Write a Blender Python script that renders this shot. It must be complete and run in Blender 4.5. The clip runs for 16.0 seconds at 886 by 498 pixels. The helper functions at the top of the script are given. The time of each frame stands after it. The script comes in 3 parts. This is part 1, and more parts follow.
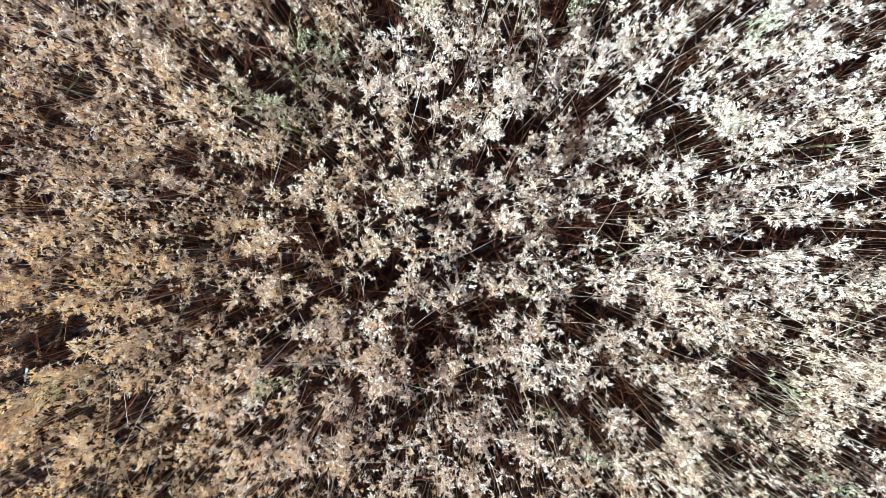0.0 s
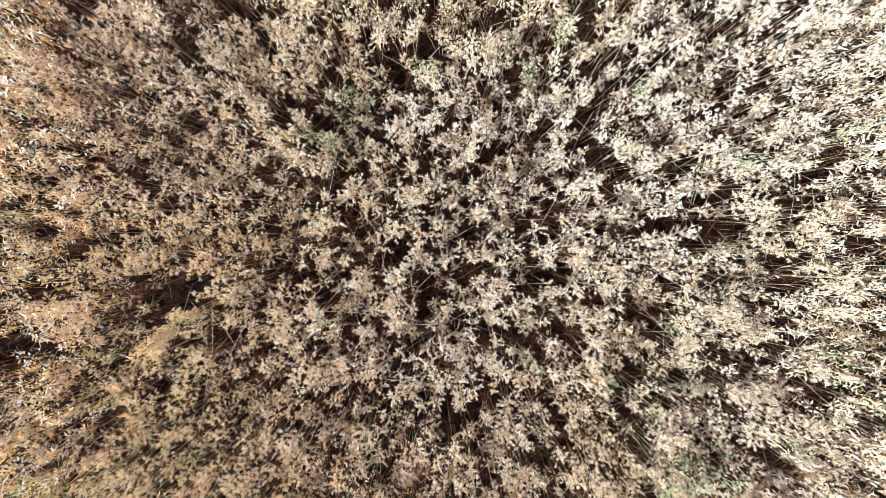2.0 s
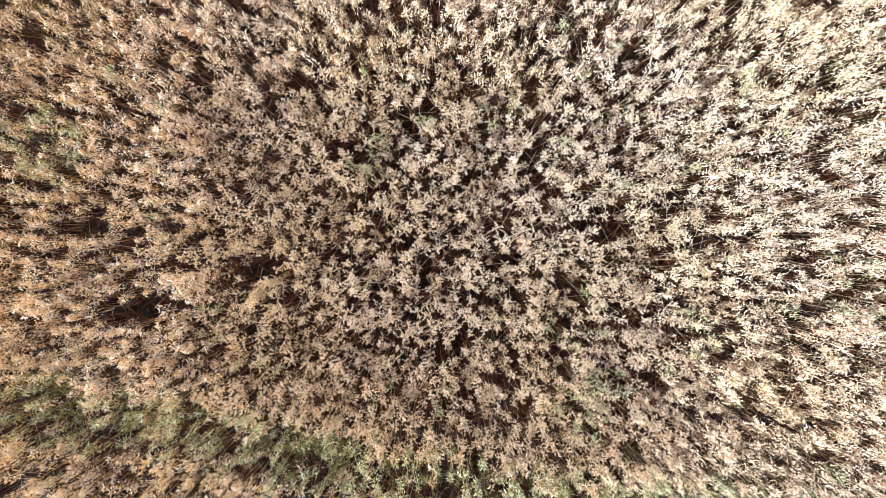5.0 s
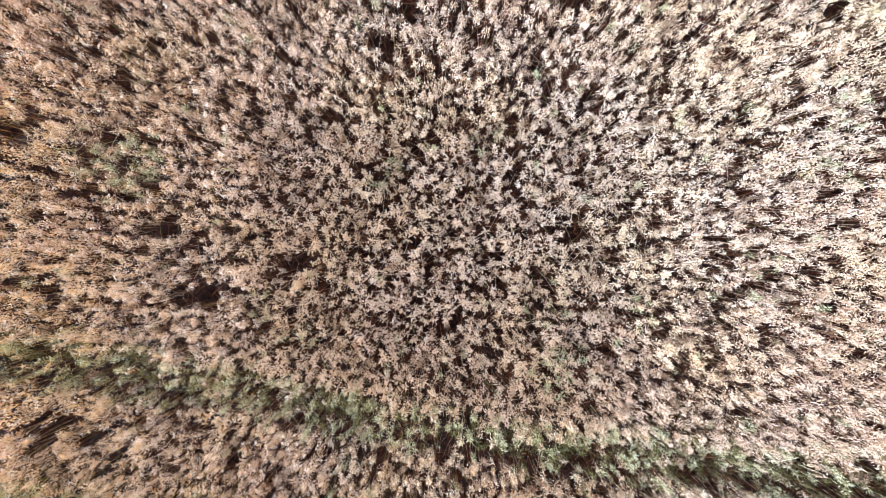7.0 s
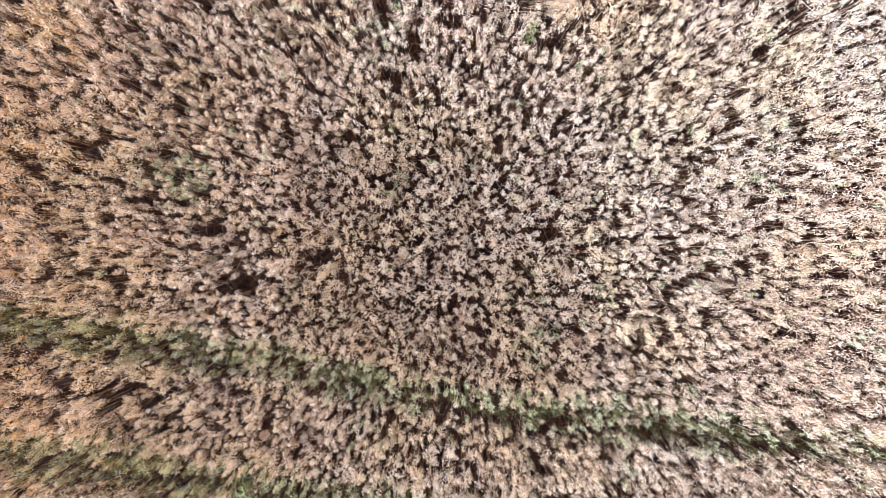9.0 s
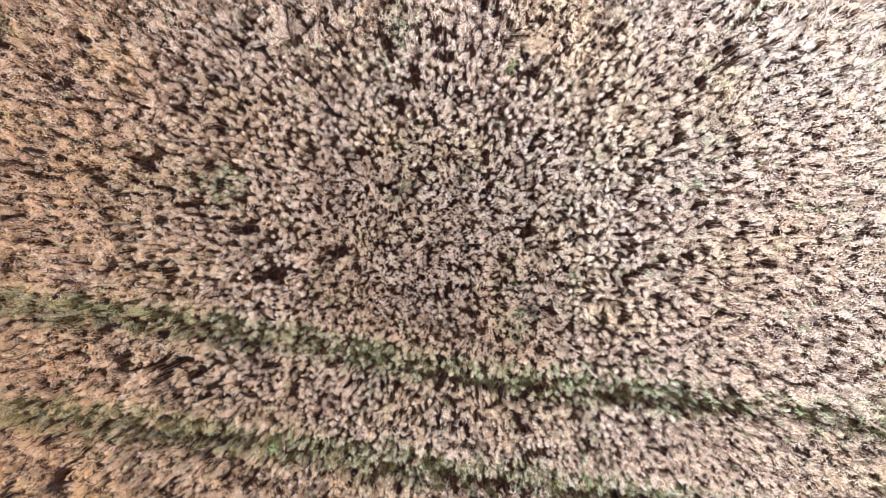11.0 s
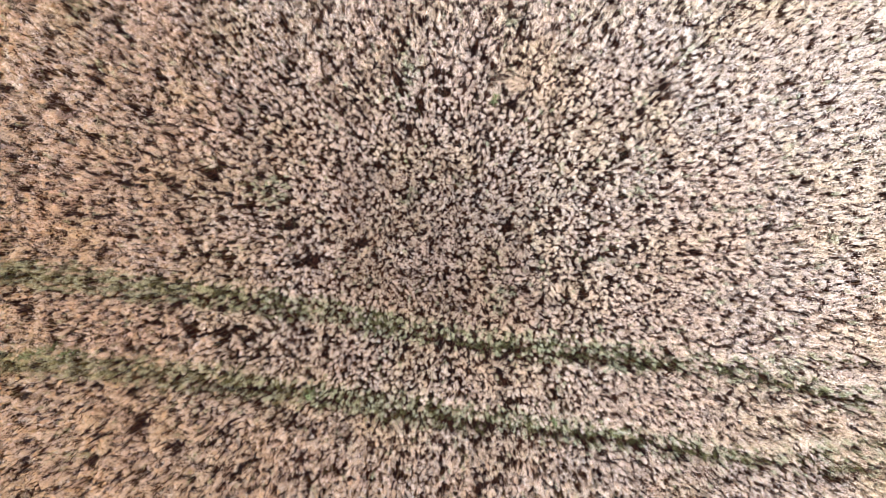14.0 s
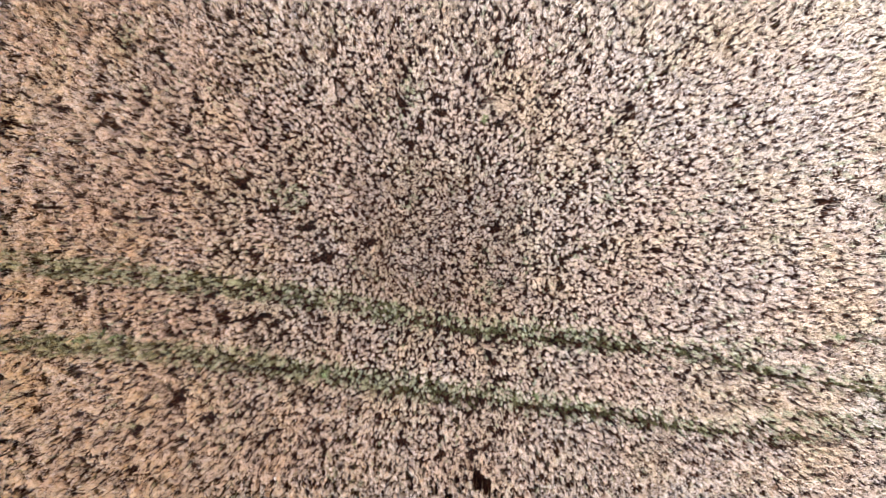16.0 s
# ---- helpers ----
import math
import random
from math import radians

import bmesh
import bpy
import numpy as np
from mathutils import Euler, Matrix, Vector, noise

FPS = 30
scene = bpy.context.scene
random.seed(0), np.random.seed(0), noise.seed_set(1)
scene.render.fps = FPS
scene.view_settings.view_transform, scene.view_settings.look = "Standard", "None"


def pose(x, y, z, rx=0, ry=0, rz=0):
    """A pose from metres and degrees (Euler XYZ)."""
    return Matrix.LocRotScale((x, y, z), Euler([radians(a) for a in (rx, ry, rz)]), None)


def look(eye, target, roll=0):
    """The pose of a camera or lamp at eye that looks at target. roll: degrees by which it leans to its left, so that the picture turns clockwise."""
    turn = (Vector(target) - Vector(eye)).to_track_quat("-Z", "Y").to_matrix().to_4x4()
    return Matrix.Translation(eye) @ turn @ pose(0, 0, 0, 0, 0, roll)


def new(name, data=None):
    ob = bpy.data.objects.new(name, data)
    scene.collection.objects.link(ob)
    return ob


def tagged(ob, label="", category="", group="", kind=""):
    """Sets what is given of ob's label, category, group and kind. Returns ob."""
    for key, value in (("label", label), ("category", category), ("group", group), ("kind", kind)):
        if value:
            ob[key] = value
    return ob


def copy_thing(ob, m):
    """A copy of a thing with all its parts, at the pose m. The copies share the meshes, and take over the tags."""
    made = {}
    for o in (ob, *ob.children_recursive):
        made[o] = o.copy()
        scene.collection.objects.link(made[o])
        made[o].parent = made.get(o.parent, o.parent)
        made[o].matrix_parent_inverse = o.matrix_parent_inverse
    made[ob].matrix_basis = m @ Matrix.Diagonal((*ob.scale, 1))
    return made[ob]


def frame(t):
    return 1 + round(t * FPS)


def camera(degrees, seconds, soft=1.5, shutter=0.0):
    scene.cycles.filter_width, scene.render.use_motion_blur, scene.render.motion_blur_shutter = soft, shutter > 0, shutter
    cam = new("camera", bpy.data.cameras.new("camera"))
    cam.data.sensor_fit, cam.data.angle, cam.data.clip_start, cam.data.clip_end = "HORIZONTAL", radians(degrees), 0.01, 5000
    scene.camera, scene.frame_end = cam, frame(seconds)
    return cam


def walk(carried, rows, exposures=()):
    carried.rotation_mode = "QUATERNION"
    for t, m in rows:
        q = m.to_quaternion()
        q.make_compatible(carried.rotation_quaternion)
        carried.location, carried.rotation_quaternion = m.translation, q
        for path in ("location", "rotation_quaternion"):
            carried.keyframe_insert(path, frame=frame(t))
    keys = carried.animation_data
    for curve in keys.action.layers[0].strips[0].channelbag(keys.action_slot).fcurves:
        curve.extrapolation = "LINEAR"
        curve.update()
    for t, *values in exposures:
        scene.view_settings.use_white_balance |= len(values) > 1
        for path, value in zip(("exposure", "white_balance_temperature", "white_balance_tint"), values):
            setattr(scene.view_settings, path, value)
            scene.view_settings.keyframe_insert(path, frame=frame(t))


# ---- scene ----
cam = camera(100.0, 16.0, soft=0.55)
PATH = [
    (0.0, pose(-0.366, 0.150, 2.155, -2.62, 0.98, -0.72)),
    (0.5, pose(-0.360, 0.133, 2.326, -2.62, 0.98, -0.67)),
    (1.0, pose(-0.357, 0.115, 2.505, -2.62, 0.98, -0.60)),
    (1.5, pose(-0.339, 0.099, 2.684, -2.62, 0.98, -0.54)),
    (2.0, pose(-0.328, 0.089, 2.866, -2.62, 0.98, -0.49)),
    (2.5, pose(-0.322, 0.079, 3.046, -2.62, 0.98, -0.44)),
    (3.0, pose(-0.312, 0.070, 3.221, -2.62, 0.98, -0.37)),
    (3.5, pose(-0.297, 0.062, 3.391, -2.62, 0.98, -0.30)),
    (4.0, pose(-0.283, 0.056, 3.571, -2.62, 0.98, -0.23)),
    (4.2, pose(-0.279, 0.055, 3.646, -2.62, 0.98, -0.21)),
    (6.3, pose(-0.236, 0.088, 4.560, -2.62, 0.98, 0.06)),
    (6.5, pose(-0.237, 0.090, 4.648, -2.62, 0.98, 0.07)),
    (7.0, pose(-0.244, 0.093, 4.872, -2.62, 0.98, 0.10)),
    (7.5, pose(-0.242, 0.100, 5.098, -2.62, 0.98, 0.09)),
    (8.0, pose(-0.233, 0.103, 5.320, -2.62, 0.98, 0.10)),
    (8.5, pose(-0.224, 0.099, 5.547, -2.62, 0.98, 0.12)),
    (9.0, pose(-0.213, 0.091, 5.771, -2.62, 0.98, 0.17)),
    (9.2, pose(-0.208, 0.088, 5.864, -2.62, 0.98, 0.20)),
    (11.3, pose(-0.136, 0.056, 6.962, -2.62, 0.98, -0.07)),
    (11.5, pose(-0.131, 0.049, 7.072, -2.62, 0.98, -0.06)),
    (12.0, pose(-0.120, 0.030, 7.352, -2.62, 0.98, -0.06)),
    (12.5, pose(-0.115, 0.015, 7.635, -2.62, 0.98, -0.07)),
    (13.0, pose(-0.113, 0.004, 7.922, -2.62, 0.98, -0.09)),
    (13.5, pose(-0.106, -0.008, 8.217, -2.62, 0.98, -0.07)),
    (14.0, pose(-0.092, -0.021, 8.524, -2.62, 0.98, -0.04)),
    (14.5, pose(-0.069, -0.026, 8.850, -2.62, 0.98, -0.06)),
    (15.0, pose(-0.040, -0.020, 9.166, -2.62, 0.98, -0.05)),
    (15.5, pose(-0.016, -0.009, 9.467, -2.62, 0.98, -0.06)),
    (16.0, pose(-0.000, -0.000, 9.785, -2.62, 0.98, -0.04)),
]
walk(cam, PATH, [(0.0, 1.93, 4490, -6), (2.0, 1.96, 4990, -6), (3.5, 1.98, 5330, -2), (4.2, 1.98, 5330, -2), (6.4, 1.96, 4950, 6), (9.0, 1.97, 4980, 8), (16.0, 1.99, 5060, 10)])

# ---- world, sun ----
SUN_FROM = Vector((-0.89, -0.44, 0.50)).normalized()
world = bpy.data.worlds.new("world")
world.use_nodes = True
scene.world = world
nt = world.node_tree
sky = nt.nodes.new("ShaderNodeTexSky")
sky.sky_type = "NISHITA"
sky.sun_disc = False
sky.altitude, sky.air_density, sky.dust_density = 1500, 0.6, 0.3
sky.sun_elevation = math.asin(SUN_FROM.z)
sky.sun_rotation = math.atan2(SUN_FROM.x, SUN_FROM.y)
nt.links.new(sky.outputs[0], nt.nodes["Background"].inputs[0])
nt.nodes["Background"].inputs[1].default_value = 0.06
sun = new("sun", bpy.data.lights.new("sun", "SUN"))
sun.data.energy, sun.data.angle, sun.data.color = 5.0, radians(0.53), (1.0, 0.98, 0.94)
sun.matrix_world = look(SUN_FROM * 50, (0, 0, 0))

# ---- plan of the field ----
GAPS = [
    (8.97, 0.65, 0.26),
    (6.85, 3.00, 0.14),
    (1.34, 2.57, 0.16),
    (0.67, 3.18, 0.13),
    (-2.62, 3.62, 0.15),
    (-8.55, 3.24, 0.22),
    (-8.23, 2.66, 0.24),
    (-10.73, 2.61, 0.22),
    (-6.45, 2.34, 0.20),
    (-3.41, 0.15, 0.18),
    (-1.91, -0.19, 0.13),
    (-9.25, -1.59, 0.28),
    (-5.61, -2.11, 0.22),
    (-4.91, -2.14, 0.22),
    (-6.24, -1.90, 0.18),
    (-4.36, -2.31, 0.16),
    (-6.80, -4.12, 0.26),
    (-9.34, -3.50, 0.18),
    (-9.03, -6.17, 0.22),
    (-7.91, -5.04, 0.20),
    (1.18, -5.01, 0.18),
    (0.63, -5.53, 0.24),
    (0.77, -6.27, 0.24),
    (-4.90, 3.97, 0.14),
    (6.74, -3.18, 0.20),
    (-3.10, -0.60, 0.18),
    (-1.99, -0.34, 0.14),
    (-1.66, -0.52, 0.13),
    (-2.89, -0.54, 0.15),
    (-1.22, -0.86, 0.13),
    (1.12, 0.10, 0.13),
    (1.99, -0.03, 0.13),
    (2.49, 2.15, 0.10),
]
TRACK_NORTH = [(-13.39, -0.41), (-11.24, -0.72), (-9.09, -0.94), (-6.96, -1.17), (-4.84, -1.42), (-2.73, -1.72), (-0.63, -2.16), (1.46, -2.46), (3.54, -2.65), (5.61, -2.86), (7.40, -3.30), (10.65, -3.84), (12.45, -4.11)]
TRACK_SOUTH = [(-13.53, -2.56), (-11.35, -2.73), (-9.18, -2.83), (-7.02, -3.02), (-4.88, -3.24), (-2.75, -3.57), (-0.63, -3.90), (1.47, -4.14), (3.99, -4.43), (6.36, -4.87), (8.42, -5.02), (10.70, -4.72), (12.47, -4.53)]
TRACK_BRANCH = [(5.47, -2.78), (7.38, -2.77), (8.87, -2.71), (10.58, -2.53), (12.34, -2.30)]
TRACK_SPUR = [(7.04, -4.61), (8.40, -4.50), (10.69, -4.52), (12.47, -4.46)]
PARTING = [(6.41, 5.19), (5.79, 4.63), (4.79, 3.42), (3.89, 2.46), (3.26, 1.34), (2.76, 0.68), (2.72, -0.26), (2.67, -2.02)]
LAID = [(0.70, 3.15)]
WEED = [(0.86, 2.72), (-3.07, -3.51), (2.14, -4.07), (9.34, -2.50), (-8.35, -2.62), (-8.75, -2.5), (-9.2, -2.66)]
HEAD = 0.95                                   # height of the ripe heads
rng = np.random.default_rng(7)


# ---- materials ----
def straw(name, ramp, patch, golden, gloss=0.9, through_part=0.3, patch_scale=0.45, amount=0.5, shine=0.0):
    """Dry or green plant tissue: each piece has its own tone, the field drifts in patches, thin pieces let light through."""
    m = bpy.data.materials.new(name)
    m.use_nodes = True
    t = m.node_tree
    n, l = t.nodes, t.links
    bsdf = n["Principled BSDF"]
    out = n["Material Output"]
    geo = n.new("ShaderNodeNewGeometry")
    cr = n.new("ShaderNodeValToRGB")
    e = cr.color_ramp.elements
    e[0].position, e[0].color = 0.0, (*ramp[0], 1)
    e[1].position, e[1].color = 1.0, (*ramp[-1], 1)
    for k, c in enumerate(ramp[1:-1]):
        x = e.new((k + 1) / (len(ramp) - 1))
        x.color = (*c, 1)
    l.new(geo.outputs["Random Per Island"], cr.inputs[0])
    no = n.new("ShaderNodeTexNoise")
    no.inputs["Scale"].default_value = patch_scale
    no.inputs["Detail"].default_value = 4
    l.new(geo.outputs["Position"], no.inputs["Vector"])
    mr = n.new("ShaderNodeMapRange")
    mr.inputs[1].default_value, mr.inputs[2].default_value = 0.42, 0.68
    mr.inputs[3].default_value, mr.inputs[4].default_value = 0.0, amount
    l.new(no.outputs["Fac"], mr.inputs[0])
    mix = n.new("ShaderNodeMix")
    mix.data_type = "RGBA"
    l.new(mr.outputs[0], mix.inputs["Factor"])
    l.new(cr.outputs[0], mix.inputs["A"])
    mix.inputs["B"].default_value = (*patch, 1)
    drift = n.new("ShaderNodeTexNoise")
    drift.inputs["Scale"].default_value = 0.8
    drift.inputs["Detail"].default_value = 3
    place = n.new("ShaderNodeVectorMath")
    place.inputs[1].default_value = (31.0, 17.0, 0.0)
    l.new(geo.outputs["Position"], place.inputs[0])
    l.new(place.outputs[0], drift.inputs["Vector"])
    dm = n.new("ShaderNodeMapRange")
    dm.inputs[1].default_value, dm.inputs[2].default_value = 0.46, 0.68
    dm.inputs[3].default_value, dm.inputs[4].default_value = 0.0, amount
    l.new(drift.outputs["Fac"], dm.inputs[0])
    yellow = n.new("ShaderNodeMix")
    yellow.data_type = "RGBA"
    yellow.blend_type = "MULTIPLY"
    yellow.inputs["B"].default_value = (0.98, 0.94, 0.7, 1)
    l.new(dm.outputs[0], yellow.inputs["Factor"])
    l.new(mix.outputs["Result"], yellow.inputs["A"])
    tuft = n.new("ShaderNodeTexNoise")
    tuft.inputs["Scale"].default_value = 7.5
    tuft.inputs["Detail"].default_value = 1
    l.new(geo.outputs["Position"], tuft.inputs["Vector"])
    tm = n.new("ShaderNodeMapRange")
    tm.inputs[1].default_value, tm.inputs[2].default_value = 0.47, 0.66
    tm.inputs[3].default_value, tm.inputs[4].default_value = 0.0, 0.75
    l.new(tuft.outputs["Fac"], tm.inputs[0])
    mix2 = n.new("ShaderNodeMix")
    mix2.data_type = "RGBA"
    l.new(tm.outputs[0], mix2.inputs["Factor"])
    l.new(yellow.outputs["Result"], mix2.inputs["A"])
    mix2.inputs["B"].default_value = (*golden, 1)
    fine = n.new("ShaderNodeTexNoise")
    fine.inputs["Scale"].default_value = 90
    l.new(geo.outputs["Position"], fine.inputs["Vector"])
    hsv = n.new("ShaderNodeHueSaturation")
    fr = n.new("ShaderNodeMapRange")
    fr.inputs[1].default_value, fr.inputs[2].default_value = 0.25, 0.75
    fr.inputs[3].default_value, fr.inputs[4].default_value = 0.85, 1.12
    l.new(fine.outputs["Fac"], fr.inputs[0])
    l.new(fr.outputs[0], hsv.inputs["Value"])
    l.new(mix2.outputs["Result"], hsv.inputs["Color"])
    l.new(hsv.outputs[0], bsdf.inputs["Base Color"])
    bsdf.inputs["Roughness"].default_value = gloss
    bsdf.inputs["Specular IOR Level"].default_value = shine
    tr = n.new("ShaderNodeBsdfTranslucent")
    warm = n.new("ShaderNodeMix")
    warm.data_type = "RGBA"
    warm.blend_type = "MULTIPLY"
    warm.inputs["Factor"].default_value = 1.0
    warm.inputs["B"].default_value = (0.98, 0.56, 0.15, 1)
    l.new(hsv.outputs[0], warm.inputs["A"])
    l.new(warm.outputs["Result"], tr.inputs[0])
    sh = n.new("ShaderNodeMixShader")
    sh.inputs[0].default_value = through_part
    l.new(bsdf.outputs[0], sh.inputs[1])
    l.new(tr.outputs[0], sh.inputs[2])
    l.new(sh.outputs[0], out.inputs["Surface"])
    return m


M_HEAD = straw("ripe_spikelet", [(0.6, 0.45, 0.3), (0.68, 0.54, 0.39), (0.73, 0.61, 0.47), (0.77, 0.67, 0.55)], (0.66, 0.47, 0.31), (0.62, 0.46, 0.27), through_part=0.35, patch_scale=0.3, amount=0.6)
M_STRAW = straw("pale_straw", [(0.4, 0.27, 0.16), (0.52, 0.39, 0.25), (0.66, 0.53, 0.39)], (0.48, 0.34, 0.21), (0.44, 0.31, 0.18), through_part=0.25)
# brown of the stems, deepened to put shade below the heads into the colour
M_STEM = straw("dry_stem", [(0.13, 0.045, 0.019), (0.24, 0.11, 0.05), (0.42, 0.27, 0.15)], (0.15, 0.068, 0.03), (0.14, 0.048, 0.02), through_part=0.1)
# darker than dead leaves are: the shade of the gaps is in this colour
M_LEAF = straw("shaded_dry_leaf", [(0.03, 0.01, 0.005), (0.068, 0.026, 0.013), (0.13, 0.055, 0.028)], (0.068, 0.031, 0.015), (0.085, 0.032, 0.015), through_part=0.2)
M_GREEN = straw("green_leaf", [(0.07, 0.07, 0.019), (0.15, 0.142, 0.044), (0.25, 0.225, 0.09)], (0.115, 0.115, 0.036), (0.19, 0.17, 0.06), gloss=0.5, through_part=0.35, shine=0.1)
M_PALE = straw("half_ripe_spikelet", [(0.33, 0.31, 0.15), (0.46, 0.43, 0.25), (0.6, 0.56, 0.39)], (0.38, 0.37, 0.19), (0.42, 0.37, 0.19))
M_WEED = straw("weed_leaf", [(0.13, 0.145, 0.045), (0.2, 0.215, 0.08), (0.3, 0.3, 0.14)], (0.18, 0.19, 0.07), (0.18, 0.18, 0.07))
# lit heads and the shade between them averaged into one darker colour
M_FAR = straw("distant_crop_with_shade", [(0.2, 0.13, 0.07), (0.28, 0.19, 0.11), (0.36, 0.25, 0.15)], (0.26, 0.17, 0.09), (0.26, 0.18, 0.09), through_part=0.0)
MATS = [M_HEAD, M_STEM, M_LEAF, M_GREEN, M_PALE, M_STRAW, M_FAR]
HEADS, STEM, LEAF, GREEN, PALE, STRAW, FAR = range(7)


def shaded_soil():
    m = bpy.data.materials.new("shaded_soil")
    m.use_nodes = True
    n, l = m.node_tree.nodes, m.node_tree.links
    b = n["Principled BSDF"]
    geo = n.new("ShaderNodeNewGeometry")
    a = n.new("ShaderNodeTexNoise")
    a.inputs["Scale"].default_value, a.inputs["Detail"].default_value = 14, 8
    l.new(geo.outputs["Position"], a.inputs["Vector"])
    # brown earth taken near black, painting in the shade under the crop
    c = n.new("ShaderNodeValToRGB")
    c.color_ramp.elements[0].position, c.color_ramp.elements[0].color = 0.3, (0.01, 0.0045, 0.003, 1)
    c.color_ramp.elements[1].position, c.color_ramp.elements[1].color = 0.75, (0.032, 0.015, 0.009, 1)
    l.new(a.outputs["Fac"], c.inputs[0])
    l.new(c.outputs[0], b.inputs["Base Color"])
    b.inputs["Roughness"].default_value = 0.95
    b.inputs["Specular IOR Level"].default_value = 0.1
    bump = n.new("ShaderNodeBump")
    bump.inputs["Distance"].default_value = 0.02
    l.new(a.outputs["Fac"], bump.inputs["Height"])
    l.new(bump.outputs[0], b.inputs["Normal"])
    return m


# ---- mesh helpers ----
def tri_mesh(name, v, t, mi, mats):
    me = bpy.data.meshes.new(name)
    v, t = np.asarray(v, np.float32), np.asarray(t, np.int32)
    me.vertices.add(len(v))
    me.vertices.foreach_set("co", v.ravel())
    me.loops.add(3 * len(t))
    me.loops.foreach_set("vertex_index", t.ravel())
    me.polygons.add(len(t))
    me.polygons.foreach_set("loop_start", np.arange(0, 3 * len(t), 3, dtype=np.int32))
    me.polygons.foreach_set("material_index", np.asarray(mi, np.int32))
    for m in mats:
        me.materials.append(m)
    me.update(calc_edges=True)
    return me


class Shape:
    """Triangles in the making."""

    def __init__(self):
        self.v, self.t, self.m, self.n = [], [], [], 0

    def add(self, v, t, mat):
        self.v.append(np.asarray(v, float))
        self.t.append(np.asarray(t, int) + self.n)
        self.m.append(np.full(len(t), mat))
        self.n += len(v)

    def arrays(self):
        return np.concatenate(self.v), np.concatenate(self.t), np.concatenate(self.m)

    def tube(self, pts, r0, r1, mat, sides=3):
        pts = np.asarray(pts, float)
        k = len(pts)
        d = np.gradient(pts, axis=0)
        d /= np.linalg.norm(d, axis=1)[:, None] + 1e-9
        ref = np.array([0.31, 0.95, 0.05])
        a = np.cross(d, ref)
        a /= np.linalg.norm(a, axis=1)[:, None] + 1e-9
        b = np.cross(d, a)
        r = np.linspace(r0, r1, k)[:, None]
        ang = np.arange(sides) * 2 * np.pi / sides
        v = np.concatenate([pts[:, None] + (a * r)[:, None] * np.cos(ang)[None, :, None] + (b * r)[:, None] * np.sin(ang)[None, :, None]]).reshape(-1, 3)
        t = []
        for i in range(k - 1):
            for j in range(sides):
                p, q = i * sides + j, i * sides + (j + 1) % sides
                t += [(p, q, q + sides), (p, q + sides, p + sides)]
        self.add(v, t, mat)

    def glume(self, p, way, side, length, width, mat):
        """A keeled scale: pointed at both ends, folded along its back."""
        way = way / (np.linalg.norm(way) + 1e-9)
        side = side - way * side.dot(way)
        side /= np.linalg.norm(side) + 1e-9
        up = np.cross(side, way)
        mid = p + way * length * 0.42 - up * width * 0.28
        self.add([p, mid + side * width / 2, p + way * length, mid - side * width / 2], [(0, 1, 2), (0, 2, 3)], mat)

    def spike(self, p, way, side, length, width, mat):
        """One slender scale or bristle."""
        way = way / (np.linalg.norm(way) + 1e-9)
        side = side - way * side.dot(way)
        side /= np.linalg.norm(side) + 1e-9
        self.add([p + side * width / 2, p + way * length, p - side * width / 2], [(0, 1, 2)], mat)

    def blade(self, pts, side, width, mat):
        """A leaf blade along pts, tapering to its tip, folded a little."""
        pts = np.asarray(pts, float)
        k = len(pts)
        side = np.asarray(side, float)
        side = side / np.linalg.norm(side)
        w = width * np.interp(np.linspace(0, 1, k), [0, 0.3, 1], [0.6, 1, 0.05])[:, None] / 2
        v = np.concatenate([pts - side * w, pts + side * w])
        t = []
        for i in range(k - 1):
            t += [(i, i + k, i + 1 + k), (i, i + 1 + k, i + 1)]
        self.add(v, t, mat)


def part(name, v, t, mi, mats, parent, label=""):
    ob = new(name, tri_mesh(name, v, t, mi, mats))
    ob.parent = parent
    return tagged(ob, label)


# ---- one plant ----
def unit(r):
    a = r.normal(size=3)
    return a / np.linalg.norm(a)


